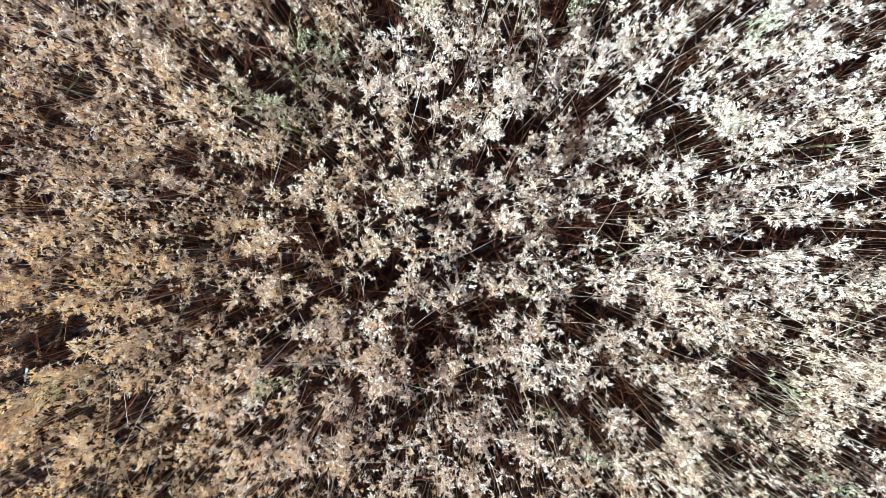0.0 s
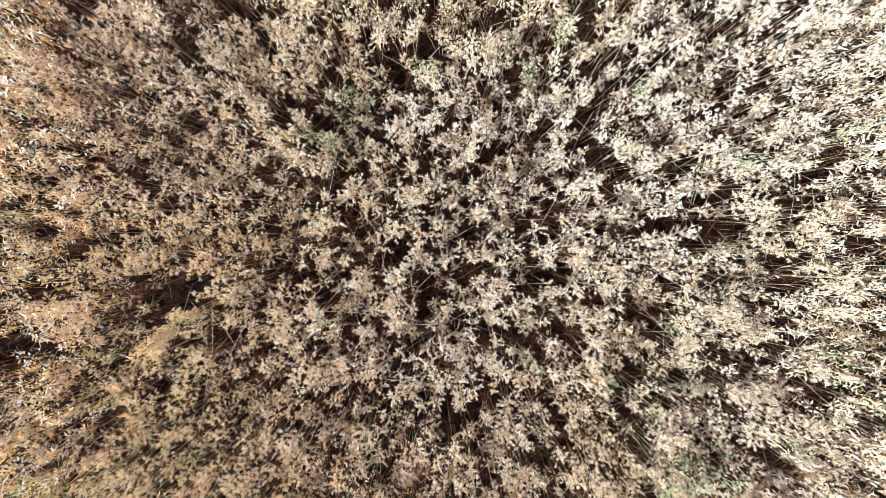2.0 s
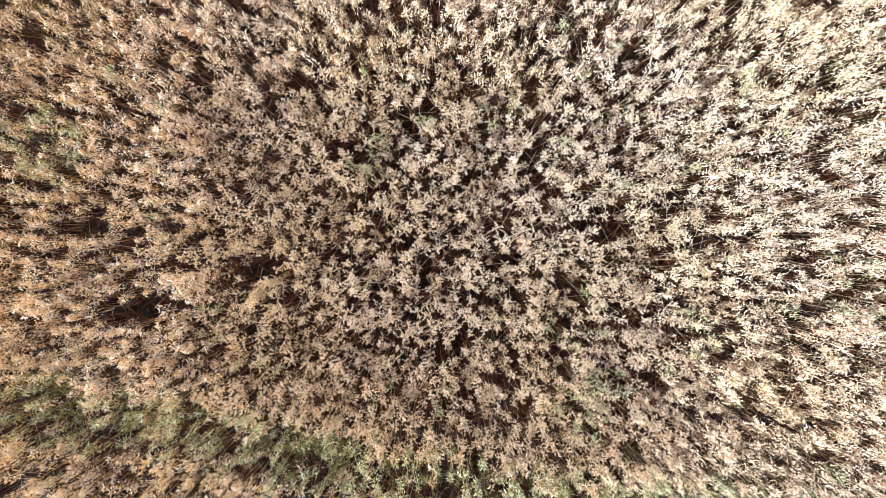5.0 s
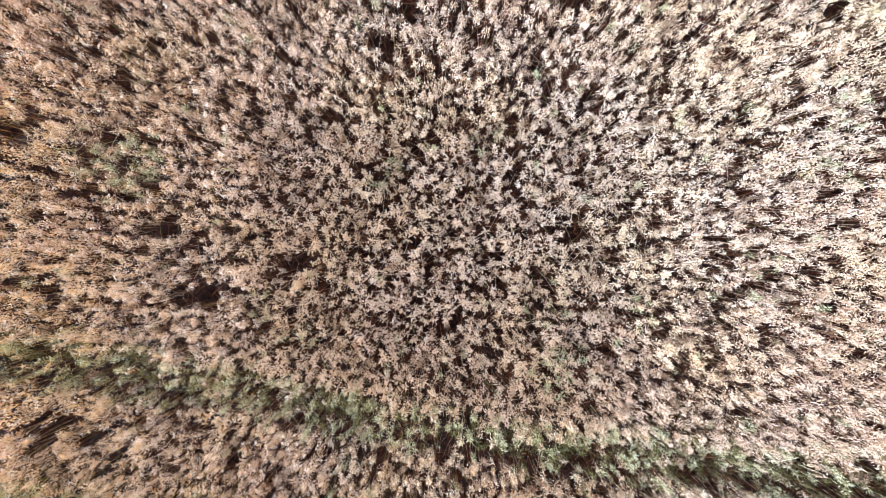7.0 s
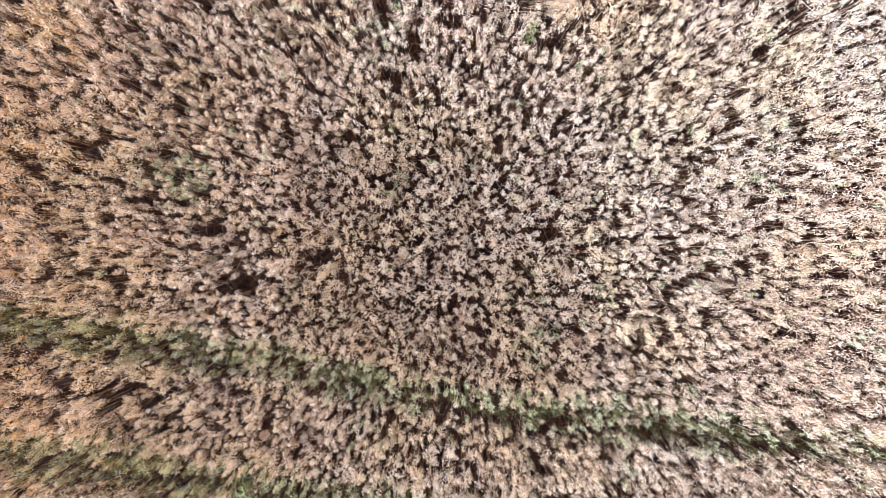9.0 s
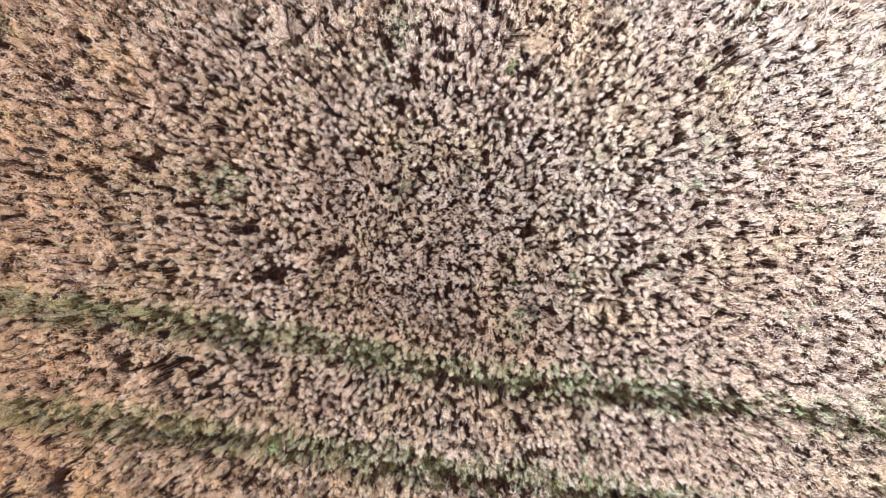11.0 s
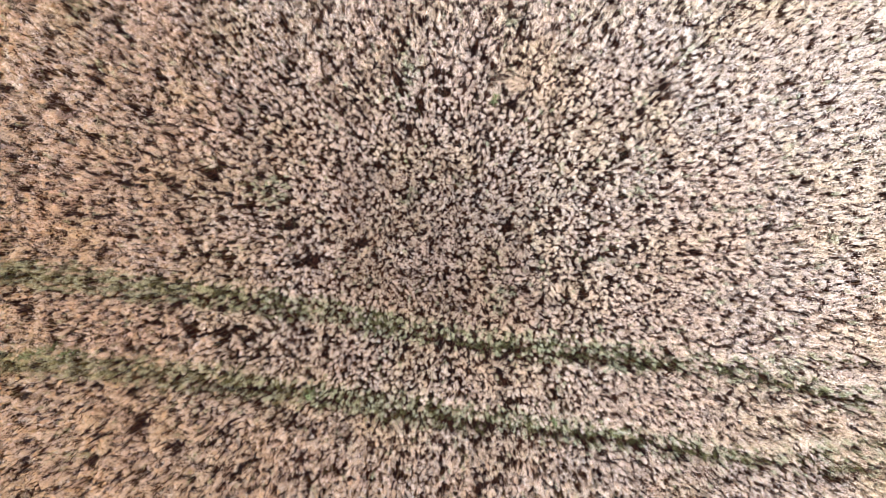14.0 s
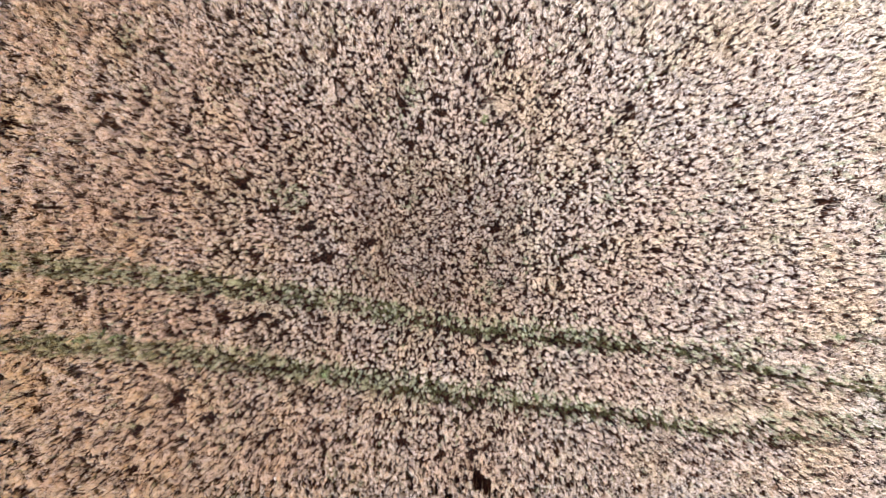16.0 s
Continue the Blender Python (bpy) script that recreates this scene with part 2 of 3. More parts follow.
def oat(r, lod, head=HEADS, height=HEAD, nod=None):
    """Stem, drooping open panicle and dead leaves of one oat plant; a Shape for each part. lod 0 is the fullest."""
    stem, pan, leaves = Shape(), Shape(), []
    ripe = head == HEADS
    # ripe stems: shade-deepened brown below, pale straw above
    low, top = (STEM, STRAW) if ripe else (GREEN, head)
    nod = r.uniform(0.01, 0.06) if nod is None else nod
    long = r.uniform(0.19, 0.28)
    base = height - long
    wob = r.normal(0, 0.012, 2)
    u = np.linspace(0, 1, (7, 3, 3, 3)[lod])
    sp = np.stack([wob[0] * np.sin(u * np.pi) + 0.02 * u ** 2, wob[1] * np.sin(u * np.pi * 1.3), base * u], 1)
    if lod == 0:
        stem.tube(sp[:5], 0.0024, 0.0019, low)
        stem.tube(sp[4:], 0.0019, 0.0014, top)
        for k in (2, 4):
            p = sp[k]
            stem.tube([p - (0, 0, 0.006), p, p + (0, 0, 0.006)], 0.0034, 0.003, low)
    else:
        face = (math.cos(nod * 99), math.sin(nod * 99), 0)
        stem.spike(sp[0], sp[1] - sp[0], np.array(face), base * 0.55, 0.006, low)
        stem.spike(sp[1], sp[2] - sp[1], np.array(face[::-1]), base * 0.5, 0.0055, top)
    # the axis of the panicle bends over
    ua = np.linspace(0, 1, 6)
    ax = sp[-1] + np.stack([nod * ua ** 1.8, 0.01 * np.sin(3 * ua), long * (ua - 0.28 * ua ** 3)], 1)
    at = lambda s: np.array([np.interp(s, ua, ax[:, c]) for c in range(3)])
    if lod == 0:
        pan.tube(ax, 0.0014, 0.0006, top)
    turn = r.uniform(0, 2 * np.pi)
    full = r.uniform(0.7, 1.4)                # some panicles are open, some drawn together
    if lod == 0:
        # hair-thin branches, each with a few bunches of spikelets
        for k in range(14):
            s = (k + r.uniform(0, 1)) / 14
            node = at(round(s * 6) / 6)
            a = turn + k * 2.4 + r.normal(0, 0.35)
            out = np.array([math.cos(a), math.sin(a), 0])
            reach = (0.038 * (1 - s) ** 0.6 + 0.015) * r.uniform(0.5, 1.3) * full
            rise, droop = r.uniform(0.7, 1.9), r.uniform(0.3, 1.1)
            along = lambda q: node + out * reach * q + np.array([0, 0, reach * (rise * q - droop * q * q)])
            pan.blade([along(q) for q in (0, 0.5, 1)], np.cross(out, (0, 0, 1)), 0.0014, top)
            for q in (0.4 + r.uniform(-0.1, 0.1), 0.75 + r.uniform(-0.1, 0.1), 1.0):
                p = along(q)
                lead = out * r.uniform(0.1, 0.9) + np.array([0, 0, r.uniform(-0.8, 1.2)])
                for j in range(2):
                    pan.spike(p, lead + unit(r) * 0.7, unit(r), r.uniform(0.016, 0.028), 0.0013, head)
                for j in range(6):
                    way = lead + unit(r) * 0.6
                    big = r.uniform(0.7, 1.3)
                    sd = np.cross(way, (0, 0, 1)) + unit(r) * 0.9
                    make = pan.glume if j < 3 else pan.spike
                    make(p + r.normal(0, 0.003, 3), way, sd, 0.0126 * big, 0.0047 * r.uniform(0.7, 1.2), head)
        for k in range(2):
            p = at(r.uniform(0, 0.7)) + r.normal(0, 0.012, 3)
            pan.spike(p, np.array([0, 0, 1]) + unit(r) * 0.3, unit(r), r.uniform(0.08, 0.15), 0.002, top)
    else:
        # from afar: slender branches that spring from the axis, and the upright straw between them
        n, up = ((48, 4), (30, 4), (19, 3))[lod - 1]
        length, width = ((0.028, 0.0098), (0.038, 0.0120), (0.047, 0.0155))[lod - 1]
        for k in range(n):
            s = (k + r.uniform(0, 1)) / n
            a = turn + k * 2.4 + r.normal(0, 0.4)
            out = np.array([math.cos(a), math.sin(a), 0])
            reach = (0.034 * (1 - s) ** 0.6 + 0.011) * (1.0, 0.9, 0.85)[lod - 1] * full * r.uniform(0, 1) ** 0.7
            p = at(s) + out * reach + np.array([0, 0, reach * r.uniform(0.1, 0.9)])
            way = out * r.uniform(0.25, 1.1) + np.array([0, 0, r.uniform(-0.9, 0.9)]) + unit(r) * 0.3
            sd = np.cross(way, (0, 0, 1)) + unit(r) * 0.8
            pan.spike(p, way, sd, length * r.uniform(0.6, 1.5), width * r.uniform(0.7, 1.3), head)
        for k in range(up):
            p = at(r.uniform(0, 0.4)) + r.normal(0, 0.012, 3)
            pan.spike(p, np.array([0, 0, 1]) + unit(r) * 0.25, unit(r), r.uniform(0.1, 0.18), (0.0034, 0.0042, 0.006)[lod - 1], top if k % 2 else head)
    for k in range((3, 1, 1, 0)[lod]):
        h = base * r.uniform(0.25, 0.85)
        a = r.uniform(0, 2 * np.pi)
        o = np.array([math.cos(a), math.sin(a), 0])
        n = (5, 3, 2, 2)[lod]
        q = np.linspace(0, 1, n)[:, None]
        ln = r.uniform(0.12, 0.28)
        rise = r.uniform(-0.1, 0.5)
        pts = np.array([0.02, 0, h]) + o * ln * q * r.uniform(0.5, 0.9) + np.array([0, 0, 1]) * ln * (rise * q - 0.9 * q ** 2)
        lf = Shape()
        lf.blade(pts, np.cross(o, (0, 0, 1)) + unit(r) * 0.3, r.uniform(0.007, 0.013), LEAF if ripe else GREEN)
        leaves.append(lf)
    return stem, pan, leaves


def whole(shapes):
    s = Shape()
    for x in shapes:
        for v, t, m in zip(x.v, x.t, x.m):
            s.v.append(v)
        off = s.n
        for t in x.t:
            s.t.append(t + off)
        s.m += x.m
        s.n += x.n
    return s.arrays()


def template(seed, lod, **kw):
    st, pan, lv = oat(np.random.default_rng(seed), lod, **kw)
    return whole([st, pan, *lv])


# ---- where plants stand ----
LATTICE = rng.random((64, 64))


def field_noise(x, y, scale, shift=0.0):
    """Smooth noise from 0 to 1 with features of about that many metres."""
    u, v = np.asarray(x) / scale + 17.3 + shift, np.asarray(y) / scale + 31.7 + 2.3 * shift
    i, j = np.floor(u).astype(int), np.floor(v).astype(int)
    a, b = u - i, v - j
    a, b = a * a * (3 - 2 * a), b * b * (3 - 2 * b)
    g = lambda p, q: LATTICE[p % 64, q % 64]
    return (g(i, j) * (1 - a) + g(i + 1, j) * a) * (1 - b) + (g(i, j + 1) * (1 - a) + g(i + 1, j + 1) * a) * b


def to_line(x, y, line):
    """Distance from a line of points."""
    d = np.full(np.shape(x), 1e9)
    for (x0, y0), (x1, y1) in zip(line, line[1:]):
        ex, ey = x1 - x0, y1 - y0
        s = np.clip(((x - x0) * ex + (y - y0) * ey) / (ex * ex + ey * ey), 0, 1)
        d = np.minimum(d, np.hypot(x - x0 - s * ex, y - y0 - s * ey))
    return d


def track_distance(x, y):
    wob = 0.08 * (field_noise(x, y, 0.6, 5) - 0.5)
    d = np.minimum(to_line(x, y, TRACK_NORTH), to_line(x, y, TRACK_SOUTH))
    thin = np.minimum(to_line(x, y, TRACK_BRANCH), to_line(x, y, TRACK_SPUR)) + 0.12
    return np.minimum(d, thin) + wob


def in_rut(x, y):
    """The wheel ruts on the south side of the tracks: closed in the west, open between, broken up in the east."""
    rut = np.zeros(np.shape(x), bool)
    for line in (TRACK_NORTH, TRACK_SOUTH):
        xs, ys = np.array(line).T
        south = np.interp(x, xs, ys) - y
        wide = np.interp(x, [-12, -3, -1, 0.5, 4, 5, 6.5, 8, 13], [0.02, 0.04, 0.08, 0.15, 0.15, 0.12, 0.07, 0.12, 0.1])
        rut |= (south > 0.06) & (south < 0.06 + wide * (0.4 + 0.9 * field_noise(x, y, 0.5, 12)))
    return rut


def in_gap(x, y):
    g = np.zeros(np.shape(x), bool)
    for gx, gy, gr in GAPS:
        g |= np.hypot(x - gx, (y - gy) * 1.25) < gr * (0.45 + 0.8 * field_noise(x, y, 0.13, 3))
    (fx, fy), = LAID
    g |= (abs(x - fx - 0.3) < 0.35) & (abs(y - fy + 0.06) < 0.13)
    return g | (to_line(x, y, PARTING) < 0.025 + 0.03 * field_noise(x, y, 0.3, 7))


def spots(x0, x1, y0, y1, per_m2, r):
    """A shaken grid of places, turned so that its rows follow nothing in the field."""
    c = 1 / math.sqrt(per_m2)
    half = 0.5 * math.hypot(x1 - x0, y1 - y0) + c
    u, v = np.meshgrid(np.arange(-half, half, c), np.arange(-half, half, c))
    u = u + np.arange(len(u))[:, None] % 2 * c / 2
    u, v = u.ravel() + r.uniform(-0.36, 0.36, u.size) * c, v.ravel() + r.uniform(-0.36, 0.36, v.size) * c
    ca, sa = math.cos(0.43), math.sin(0.43)
    x, y = (x0 + x1) / 2 + ca * u - sa * v, (y0 + y1) / 2 + sa * u + ca * v
    w = (x > x0) & (x < x1) & (y > y0) & (y < y1)
    return x[w], y[w]


def tufts(x0, x1, y0, y1, per_m2, r):
    """Clumps of tillers; each tiller with the way in which it bows outward from its clump."""
    x, y = spots(x0, x1, y0, y1, per_m2, r)
    k = r.choice([2, 3, 4], len(x), p=[0.32, 0.44, 0.24])
    first = np.repeat(np.cumsum(k) - k, k)
    x, y, turn = np.repeat(x, k), np.repeat(y, k), np.repeat(r.uniform(0, 2 * np.pi, len(x)), k)
    away = turn + (np.arange(len(x)) - first) * 2 * np.pi / np.repeat(k, k) + r.normal(0, 0.35, len(x))
    d = np.abs(r.normal(0.012, 0.008, len(x)))
    return x + d * np.cos(away), y + d * np.sin(away), away


def scatter(tpls, x, y, h, yaw, lean, lean_dir, r, pale=None):
    """Joined copies of the templates at those places; h scales the height."""
    pick = r.integers(0, len(tpls), len(x))
    if pale is not None:
        pick = np.where(pale, len(tpls) - 1 - pick % 3, pick % (len(tpls) - 3))   # the last three are half ripe
    vs, ts, ms, n = [], [], [], 0
    for k, (v, t, m) in enumerate(tpls):
        w = np.where(pick == k)[0]
        if not len(w):
            continue
        c, s = np.cos(yaw[w])[:, None], np.sin(yaw[w])[:, None]
        wide = (0.5 + 0.5 * h[w])[:, None]
        z = v[None, :, 2] * h[w][:, None]
        px = (c * v[None, :, 0] - s * v[None, :, 1]) * wide + x[w][:, None]
        py = (s * v[None, :, 0] + c * v[None, :, 1]) * wide + y[w][:, None]
        bend = lean[w][:, None] * (np.maximum(z, 0) / HEAD) ** 1.5
        px = px + bend * np.cos(lean_dir[w])[:, None]
        py = py + bend * np.sin(lean_dir[w])[:, None]
        z = np.maximum(z - 0.5 * bend ** 2, 0)
        vs.append(np.stack([px, py, z], -1).reshape(-1, 3))
        ts.append((t[None] + (np.arange(len(w)) * len(v))[:, None, None] + n).reshape(-1, 3))
        ms.append(np.tile(m, len(w)))
        n += len(w) * len(v)
    return np.concatenate(vs), np.concatenate(ts), np.concatenate(ms)


CX, CY = -0.37, 0.08                          # middle of the fullest plants
HALF_X, HALF_Y, MID_Y = 11.3, 6.5, -0.6       # the stretch of field that is built plant by plant
CLUMPS = 50                                   # to the square metre


def plant_spots(r):
    """Every tiller of the crop and how far out it stands, with ragged borders between near and far."""
    x, y, away = tufts(CX - HALF_X, CX + HALF_X, MID_Y - HALF_Y, MID_Y + HALF_Y, CLUMPS, r)
    keep = (track_distance(x, y) > 0.27) & ~in_gap(x, y) & ~in_rut(x, y) & (field_noise(x, y, 0.22, 9) > 0.035)
    x, y, away = x[keep], y[keep], away[keep]
    q = np.maximum(abs(x - CX) / 1.68, np.minimum(abs(y - CY), abs(y - MID_Y + 0.25)))
    q = np.maximum(q, np.maximum(y - CY, MID_Y - 0.25 - y) * 0.93)
    q = np.where(q > 1.1, q * (1 + r.normal(0, 0.07, len(x))), q)
    full = (field_noise(x, y, 0.13, 33) > 0.19) | (q < 1.25) | (x > 1.5)      # small open places between the clumps
    return x[full], y[full], away[full], np.searchsorted([0.86, 1.25, 2.85, 5.0], q[full])


def habits(x, y, away, r):
    """Height, turn, lean and its direction of each tiller."""
    n = len(x)
    h = 0.81 + 0.25 * field_noise(x, y, 0.17, 1) + r.normal(0, 0.07, n)
    h = h + 0.16 * (field_noise(x, y, 0.5, 14) - 0.5) * np.clip((-x - 1) / 5, 0.25, 1)   # more uneven in the west
    h = np.where(r.random(n) < 0.12, h * 0.82, h)
    lean = 0.006 + np.abs(r.normal(0, 0.022, n))
    return np.clip(h, 0.55, 1.15), away, lean, away + r.normal(0, 0.5, n)


# ---- ground ----
def ground_sheet():
    s = np.sort(np.concatenate([np.linspace(-14, 14, 85), *[sg * np.geomspace(15, 1500, 26) for sg in (-1, 1)]]))
    gx, gy = np.meshgrid(s, s, indexing="ij")
    fade = np.clip((40 - np.hypot(gx, gy)) / 25, 0, 1)
    z = fade * 0.05 * (field_noise(gx, gy, 0.4, 2) - 0.5)
    z = z - 0.05 * np.exp(-(track_distance(gx, gy) / 0.2) ** 2) * fade
    n = len(s)
    i, j = np.meshgrid(np.arange(n - 1), np.arange(n - 1), indexing="ij")
    a = (i * n + j).ravel()
    t = np.concatenate([np.stack([a, a + n, a + n + 1], 1), np.stack([a, a + n + 1, a + 1], 1)])
    me = tri_mesh("ground", np.stack([gx.ravel(), gy.ravel(), z.ravel()], 1), t, np.zeros(len(t)), [shaded_soil()])
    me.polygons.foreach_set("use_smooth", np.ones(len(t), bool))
    tagged(new("ground", me), "crumbly brown soil, its colour darkened for the shade under the standing crop", "ground", kind="structure")


ground_sheet()


def stuff(name, arrays, label, category):
    v, t, m = arrays
    return tagged(new(name, tri_mesh(name, v, t, m, MATS)), label, category, kind="stuff")


# ---- the crop ----
r = np.random.default_rng(11)
models = []
for k in range(14):
    st, pan, lv = oat(np.random.default_rng(100 + k), 0)
    root = new("oat_plant")
    root.empty_display_size = 0.1
    tagged(root, "ripe straw-coloured oat plant with drooping panicle and dead brown leaves", "oat plant", group="oat plants of the crop")
    part("stem", *st.arrays(), MATS, root, "thin golden-brown dry stem")
    part("panicle", *pan.arrays(), MATS, root, "pale cream spikelets on hair-thin branches")
    for lf in lv:
        part("leaf", *lf.arrays(), MATS, root)
    models.append(root)
x, y, away, zone = plant_spots(r)
h, yaw, lean, ldir = habits(x, y, away, r)
order = np.argsort(np.hypot((x - CX) * 0.6, y - CY))[:300]
used = set()
for n, k in enumerate(order):
    model = models[n % len(models)]
    tilt = min(lean[k] / HEAD, 0.2)
    axis = Vector((-math.sin(ldir[k]), math.cos(ldir[k]), 0))
    m = Matrix.Translation((x[k], y[k], -0.01)) @ Matrix.Rotation(tilt, 4, axis) @ Matrix.Rotation(yaw[k], 4, "Z") @ Matrix.Scale(h[k], 4)
    if model not in used:
        model.matrix_basis = m
        used.add(model)
    else:
        ob = copy_thing(models[n % len(models)], Matrix())
        ob.matrix_basis = m
zone[order] = -1
late = (np.hypot(x + 3.9, (y - 0.8) * 1.4) < 0.55) & (r.random(len(x)) < 0.55)
late |= (field_noise(x, y, 0.7, 21) > 0.9) & (r.random(len(x)) < 0.3) | (r.random(len(x)) < 0.02)
for lod, w in enumerate((zone == 0) | (zone == 1) if k == 1 else zone == k for k in (1, 2, 3, 4)):
    tp = [template(1000 * lod + 300 + j, lod, head=PALE if j > 15 else HEADS) for j in range(19)]
    stuff("oat_crop", scatter(tp, x[w], y[w], h[w], yaw[w], lean[w], ldir[w], r, late[w]), "dense ripe oats, cream heads over brown straw", "crop")

# ---- green growth in the wheel tracks ----
x, y, away = tufts(-13.2, 12.4, -7, 0, CLUMPS, r)
d = track_distance(x, y)
keep = (d < 0.3) & ~in_rut(x, y)
x, y, away = x[keep], y[keep], away[keep]
h, yaw, lean, ldir = habits(x, y, away, r)
h = h * np.interp(x, [-12, 0, 3, 14], [1.0, 0.97, 0.95, 0.98])
ripe = r.random(len(x)) < np.interp(x, [-12, -4, 0, 3, 6, 12], [0.2, 0.15, 0.25, 0.4, 0.6, 0.75])
close = (abs(x - CX) < 4.0) & (y > -3.0)
for near in (True, False):
    lod = 1 if near else 2
    green = [template(7000 + 100 * lod + j, lod, head=PALE if j % 5 else GREEN, height=0.9) for j in range(12)]
    w = (close == near) & ~ripe
    stuff("green_oats", scatter(green, x[w], y[w], h[w], yaw[w], lean[w], ldir[w], r), "shorter half-ripe green oats growing along the wheel tracks", "crop")
    ripened = [template(7400 + 100 * lod + j, lod, height=0.86) for j in range(8)]
    w = (close == near) & ripe
    stuff("oat_crop", scatter(ripened, x[w], y[w], h[w], yaw[w], lean[w], ldir[w], r), "ripe oats standing among green ones in the wheel tracks", "crop")

# ---- low green shoots in the ruts ----
x, y, away = tufts(-5, 12.4, -6, -1.5, 60, r)
w = in_rut(x, y)
x, y, away = x[w], y[w], away[w]
n = len(x)
shoots = [template(7800 + j, 2, head=GREEN, height=0.7) for j in range(8)]
stuff("green_shoots", scatter(shoots, x, y, r.uniform(0.6, 1.1, n), away, r.uniform(0.02, 0.08, n), away, r), "low dark green shoots in the bottom of the wheel ruts", "weeds")

# ---- stalks broken over by the wind ----
def laid(cx, cy, heading, n, r, spread=0.13, across=0.085, along=0.3, tip=(1.15, 1.4), hinge_at=(0.38, 0.5)):
    """Plants snapped at half height, their tops lying all one way over their neighbours."""
    vs, ts, ms, off = [], [], [], 0
    for k in range(n):
        v, t, m = template(8000 + k % 6, 1)
        m = np.where(np.asarray(m) == STEM, STRAW, m)
        v = v - np.array([0.02, 0, 0])
        a = heading + r.normal(0, spread)
        hinge = r.uniform(*hinge_at)
        over = np.clip((v[:, 2] - hinge + 0.05) / 0.1, 0, 1) * r.uniform(*tip)
        up = np.maximum(v[:, 2] - hinge, 0)
        x = v[:, 0] * np.cos(over) * 0.6 + up * np.sin(over)
        z = np.minimum(v[:, 2], hinge) - v[:, 0] * np.sin(over) * 0.6 + up * np.cos(over)
        z = z + (v[:, 2] > 0.01) * r.uniform(0.2, 0.34)
        y = v[:, 1] * 0.7
        w = np.stack([x * math.cos(a) - y * math.sin(a), x * math.sin(a) + y * math.cos(a), np.maximum(z, 0)], 1)
        w[:, 0] += cx + r.uniform(0, along)
        w[:, 1] += cy + r.normal(0, across)
        vs.append(w)
        ts.append(t + off)
        ms.append(m)
        off += len(v)
    return np.concatenate(vs), np.concatenate(ts), np.concatenate(ms)


FLAT_X, FLAT_Y = LAID[0]
stuff("flattened_oats", laid(FLAT_X + 0.02, FLAT_Y - 0.02, -0.3, 38, r), "pale oat stalks broken over and lying across each other", "crop")
stuff("flattened_oats", laid(8.5, -0.05, -0.1, 24, r, across=0.14, along=0.6), "pale oat stalks broken over and lying across each other", "crop")
stuff("leaning_sheaf", laid(-1.74, -0.32, -2.2, 9, r, spread=0.05, across=0.01, along=0.02, tip=(0.7, 0.9), hinge_at=(0.58, 0.64)), "dense golden sheaf of oat heads leaning over a bare patch", "crop")


# ---- weeds ----
def weed(x, y, label, r):
    root = tagged(new("weed"), label, "weed", group="weeds in the field")
    root.matrix_basis = Matrix.Translation((x, y, -0.02)) @ Matrix.Rotation(3.1 * x, 4, "Z")
    s = Shape()
    s.tube([(0, 0, 0), (0.015, 0.01, 0.45), (0.0, 0.02, 0.96)], 0.005, 0.003, 0)
    part("stem", *s.arrays(), [M_WEED], root)
    for k in range(22):
        a, h = 2.4 * k, 0.5 + 0.021 * k
        o = np.array([math.cos(a), math.sin(a), 0])
        ln = r.uniform(0.09, 0.15) * (1.25 - 0.5 * k / 22)
        base = np.array([0.008, 0.018, h])
        lf = Shape()
        lf.blade([base, base + o * ln * 0.35 + (0, 0, ln * 0.28), base + o * ln * 0.75 + (0, 0, ln * 0.33), base + o * ln + (0, 0, ln * 0.15)], np.cross(o, (0, 0, 1)) + unit(r) * 0.25, r.uniform(0.024, 0.036), 0)
        part("leaf", *lf.arrays(), [M_WEED], root)


for k, (x, y) in enumerate(WEED):
    weed(x, y, "green leafy weed in the wheel track" if k else "pale green leafy weed beside flattened oats", r)


# ---- bare stalks leaning through the crop ----
def loose(r, n):
    s = Shape()
    for k in range(n):
        a, e = r.uniform(0, 2 * np.pi), r.uniform(0.2, 1.1)
        p = np.array([CX + r.uniform(-4, 4), CY + r.uniform(-2.6, 2.6), r.uniform(0.35, 0.7)])
        d = np.array([math.cos(a) * math.cos(e), math.sin(a) * math.cos(e), math.sin(e)])
        ln = r.uniform(0.2, 0.5)
        s.tube([p, p + d * ln * 0.5 + r.normal(0, 0.008, 3), p + d * ln], 0.0013, 0.0008, HEADS if k % 3 else STEM)
    return s.arrays()


stuff("loose_stalks", loose(r, 1800), "thin bare straw stalks leaning through the heads", "straw")


# ---- dead leaves and thin straw under the heads, coloured dark to stand for shade ----
def litter(r, n, green=False):
    s = Shape()
    for k in range(n):
        a = r.uniform(0, 2 * np.pi)
        o = np.array([math.cos(a), math.sin(a), 0])
        h = r.uniform(0.03, 0.62)
        ln = r.uniform(0.18, 0.4)
        p = np.append(r.uniform(-0.2, 0.2, 2), h)
        up = r.uniform(-0.3, 0.9)
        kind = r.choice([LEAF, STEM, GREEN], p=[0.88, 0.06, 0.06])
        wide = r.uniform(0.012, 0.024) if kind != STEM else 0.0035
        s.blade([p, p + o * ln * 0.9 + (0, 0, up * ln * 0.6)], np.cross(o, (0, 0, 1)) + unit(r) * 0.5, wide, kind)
    return s.arrays()


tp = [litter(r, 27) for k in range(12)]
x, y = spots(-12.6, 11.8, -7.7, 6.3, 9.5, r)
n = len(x)
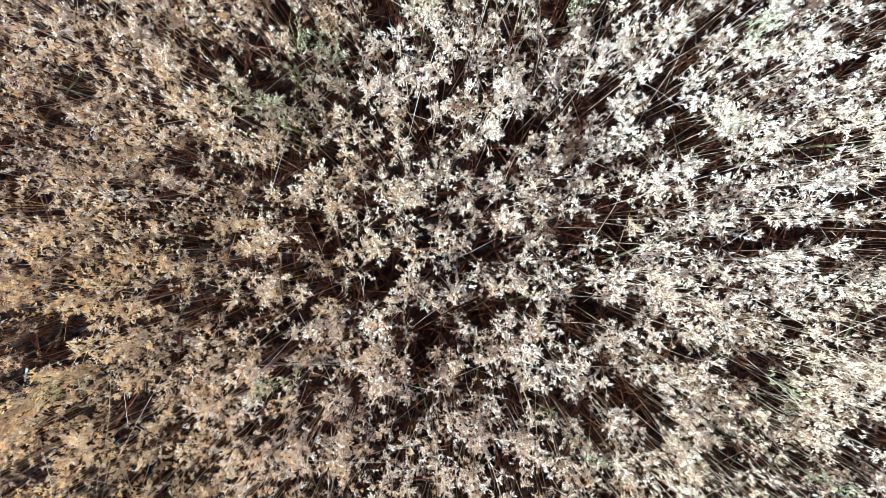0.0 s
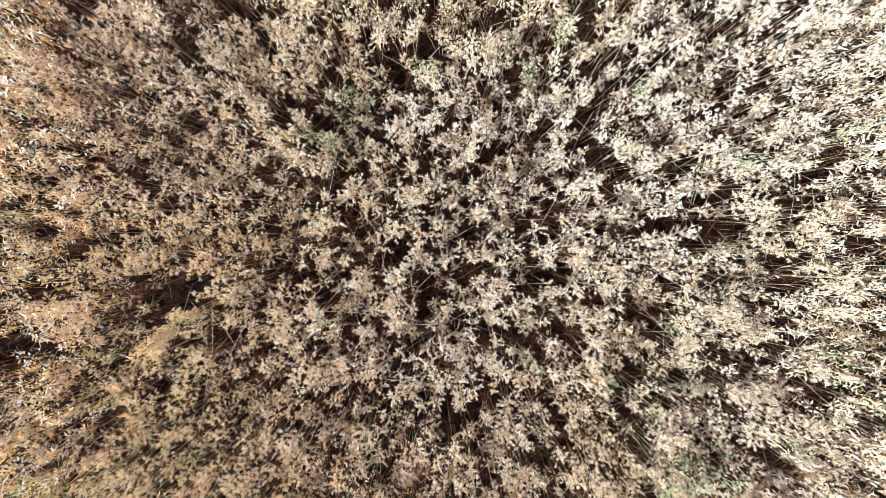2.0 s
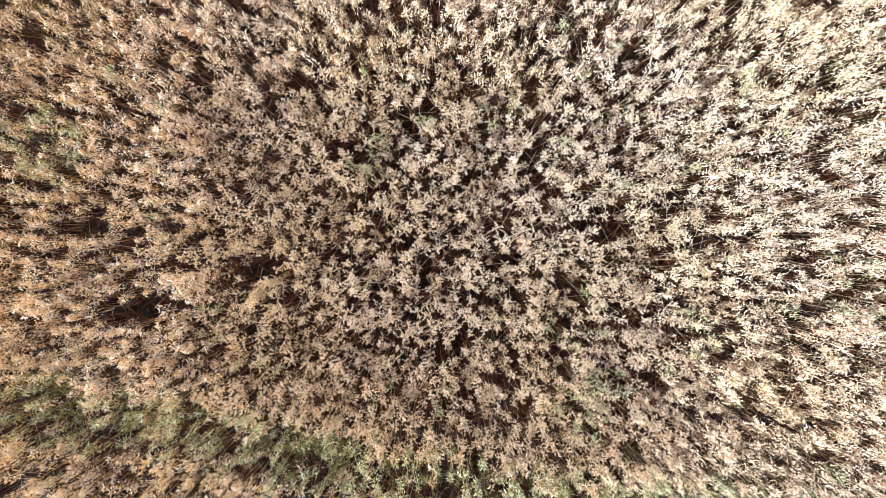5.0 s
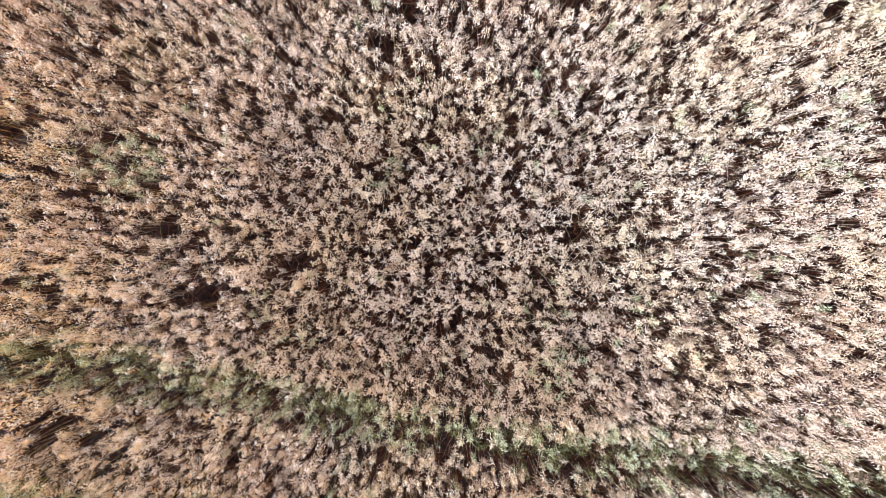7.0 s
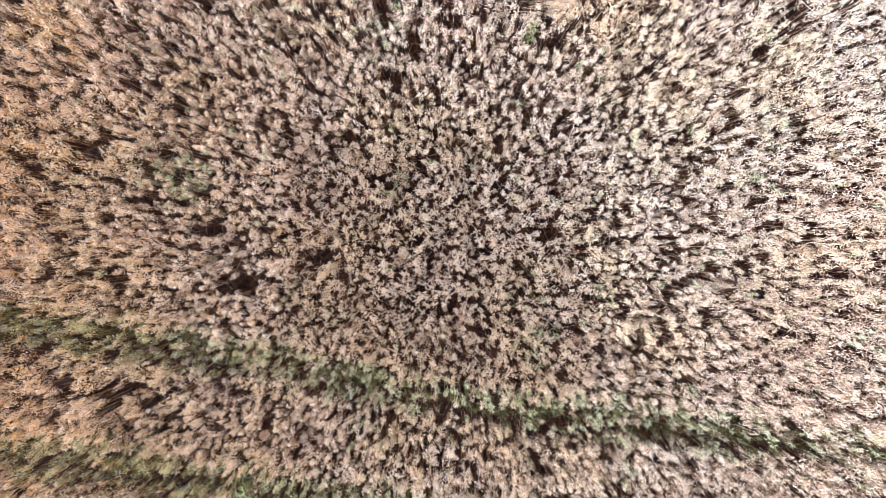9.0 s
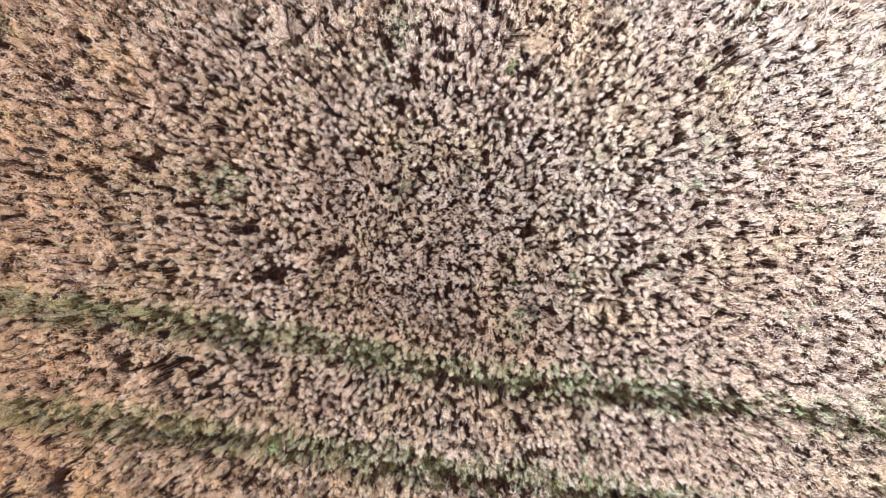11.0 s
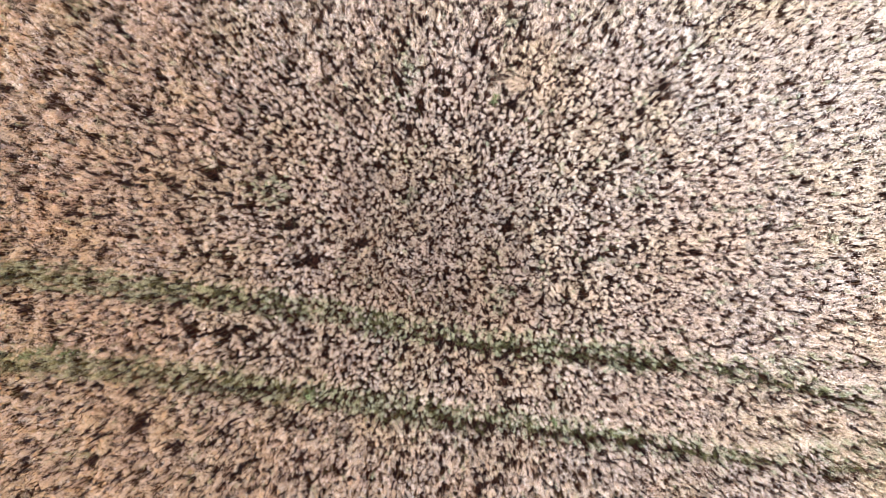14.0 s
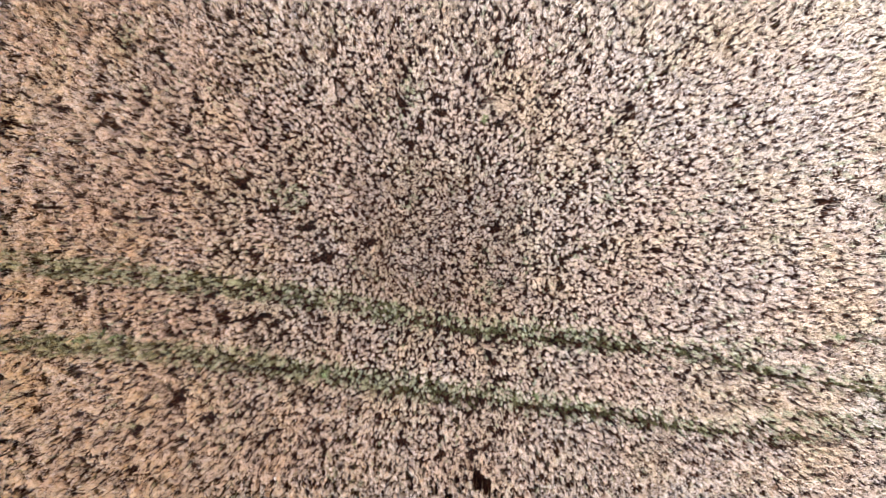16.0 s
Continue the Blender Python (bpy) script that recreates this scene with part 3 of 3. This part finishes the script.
stuff("dry_leaves", scatter(tp, x, y, r.uniform(0.8, 1.1, n), r.uniform(0, 6.28, n), np.zeros(n), np.zeros(n), r), "brown dead leaves and broken straw, coloured extra dark for shade among the stems", "dead leaves")


# ---- the rest of the field, out of the camera's sight ----
def beyond(r):
    x0, x1, y0, y1 = CX - HALF_X, CX + HALF_X, MID_Y - HALF_Y, MID_Y + HALF_Y
    step = np.concatenate([np.arange(0, 9, 0.26), np.geomspace(12, 300, 22)])
    xs = np.concatenate([(x0 - step)[::-1], np.linspace(x0, x1, 60)[1:-1], x1 + step])
    ys = np.concatenate([(y0 - step)[::-1], np.linspace(y0, y1, 36)[1:-1], y1 + step])
    gx, gy = np.meshgrid(xs, ys, indexing="ij")
    gx, gy = gx + r.uniform(-0.07, 0.07, gx.shape), gy + r.uniform(-0.07, 0.07, gy.shape)
    z = 0.62 + 0.12 * r.random(gx.shape) + 0.08 * field_noise(gx, gy, 3.0, 6)
    n = len(ys)
    i, j = np.meshgrid(np.arange(len(xs) - 1), np.arange(n - 1), indexing="ij")
    cx, cy = xs[i] + 1e-6, ys[j] + 1e-6
    keep = ((cx < x0) | (cx >= x1 - 1e-5) | (cy < y0) | (cy >= y1 - 1e-5)).ravel()
    a = (i * n + j).ravel()[keep]
    t = np.concatenate([np.stack([a, a + n, a + n + 1], 1), np.stack([a, a + n + 1, a + 1], 1)])
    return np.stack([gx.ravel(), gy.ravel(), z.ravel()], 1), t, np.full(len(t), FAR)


stuff("oat_field", beyond(r), "ripe oat field running on to the horizon, canopy shade averaged into its colour", "field")


def fringe(r):
    """Coarse plants on the first metres of that field."""
    x, y = spots(CX - HALF_X - 7, CX + HALF_X + 7, MID_Y - HALF_Y - 7, MID_Y + HALF_Y + 7, 42, r)
    w = (abs(x - CX) > HALF_X) | (abs(y - MID_Y) > HALF_Y)
    x, y = x[w], y[w]
    tufty = Shape()
    for k in range(9):
        a = 2.4 * k
        out = np.array([math.cos(a), math.sin(a), 0])
        tufty.spike(np.array([0, 0, 0.72]) + out * 0.02, out * 0.5 + np.array([0, 0, 0.3 + 0.1 * (k % 4)]), np.cross(out, (0.3, 0, 1)), 0.15, 0.031, HEADS if k % 3 else FAR)
    n = len(x)
    away = r.uniform(0, 2 * np.pi, n)
    return scatter([tufty.arrays()], x, y, r.uniform(0.85, 1.1, n), away, r.uniform(0, 0.08, n), away, r)


stuff("oat_crop", fringe(r), "ripe oats at the edge of what is seen", "crop")
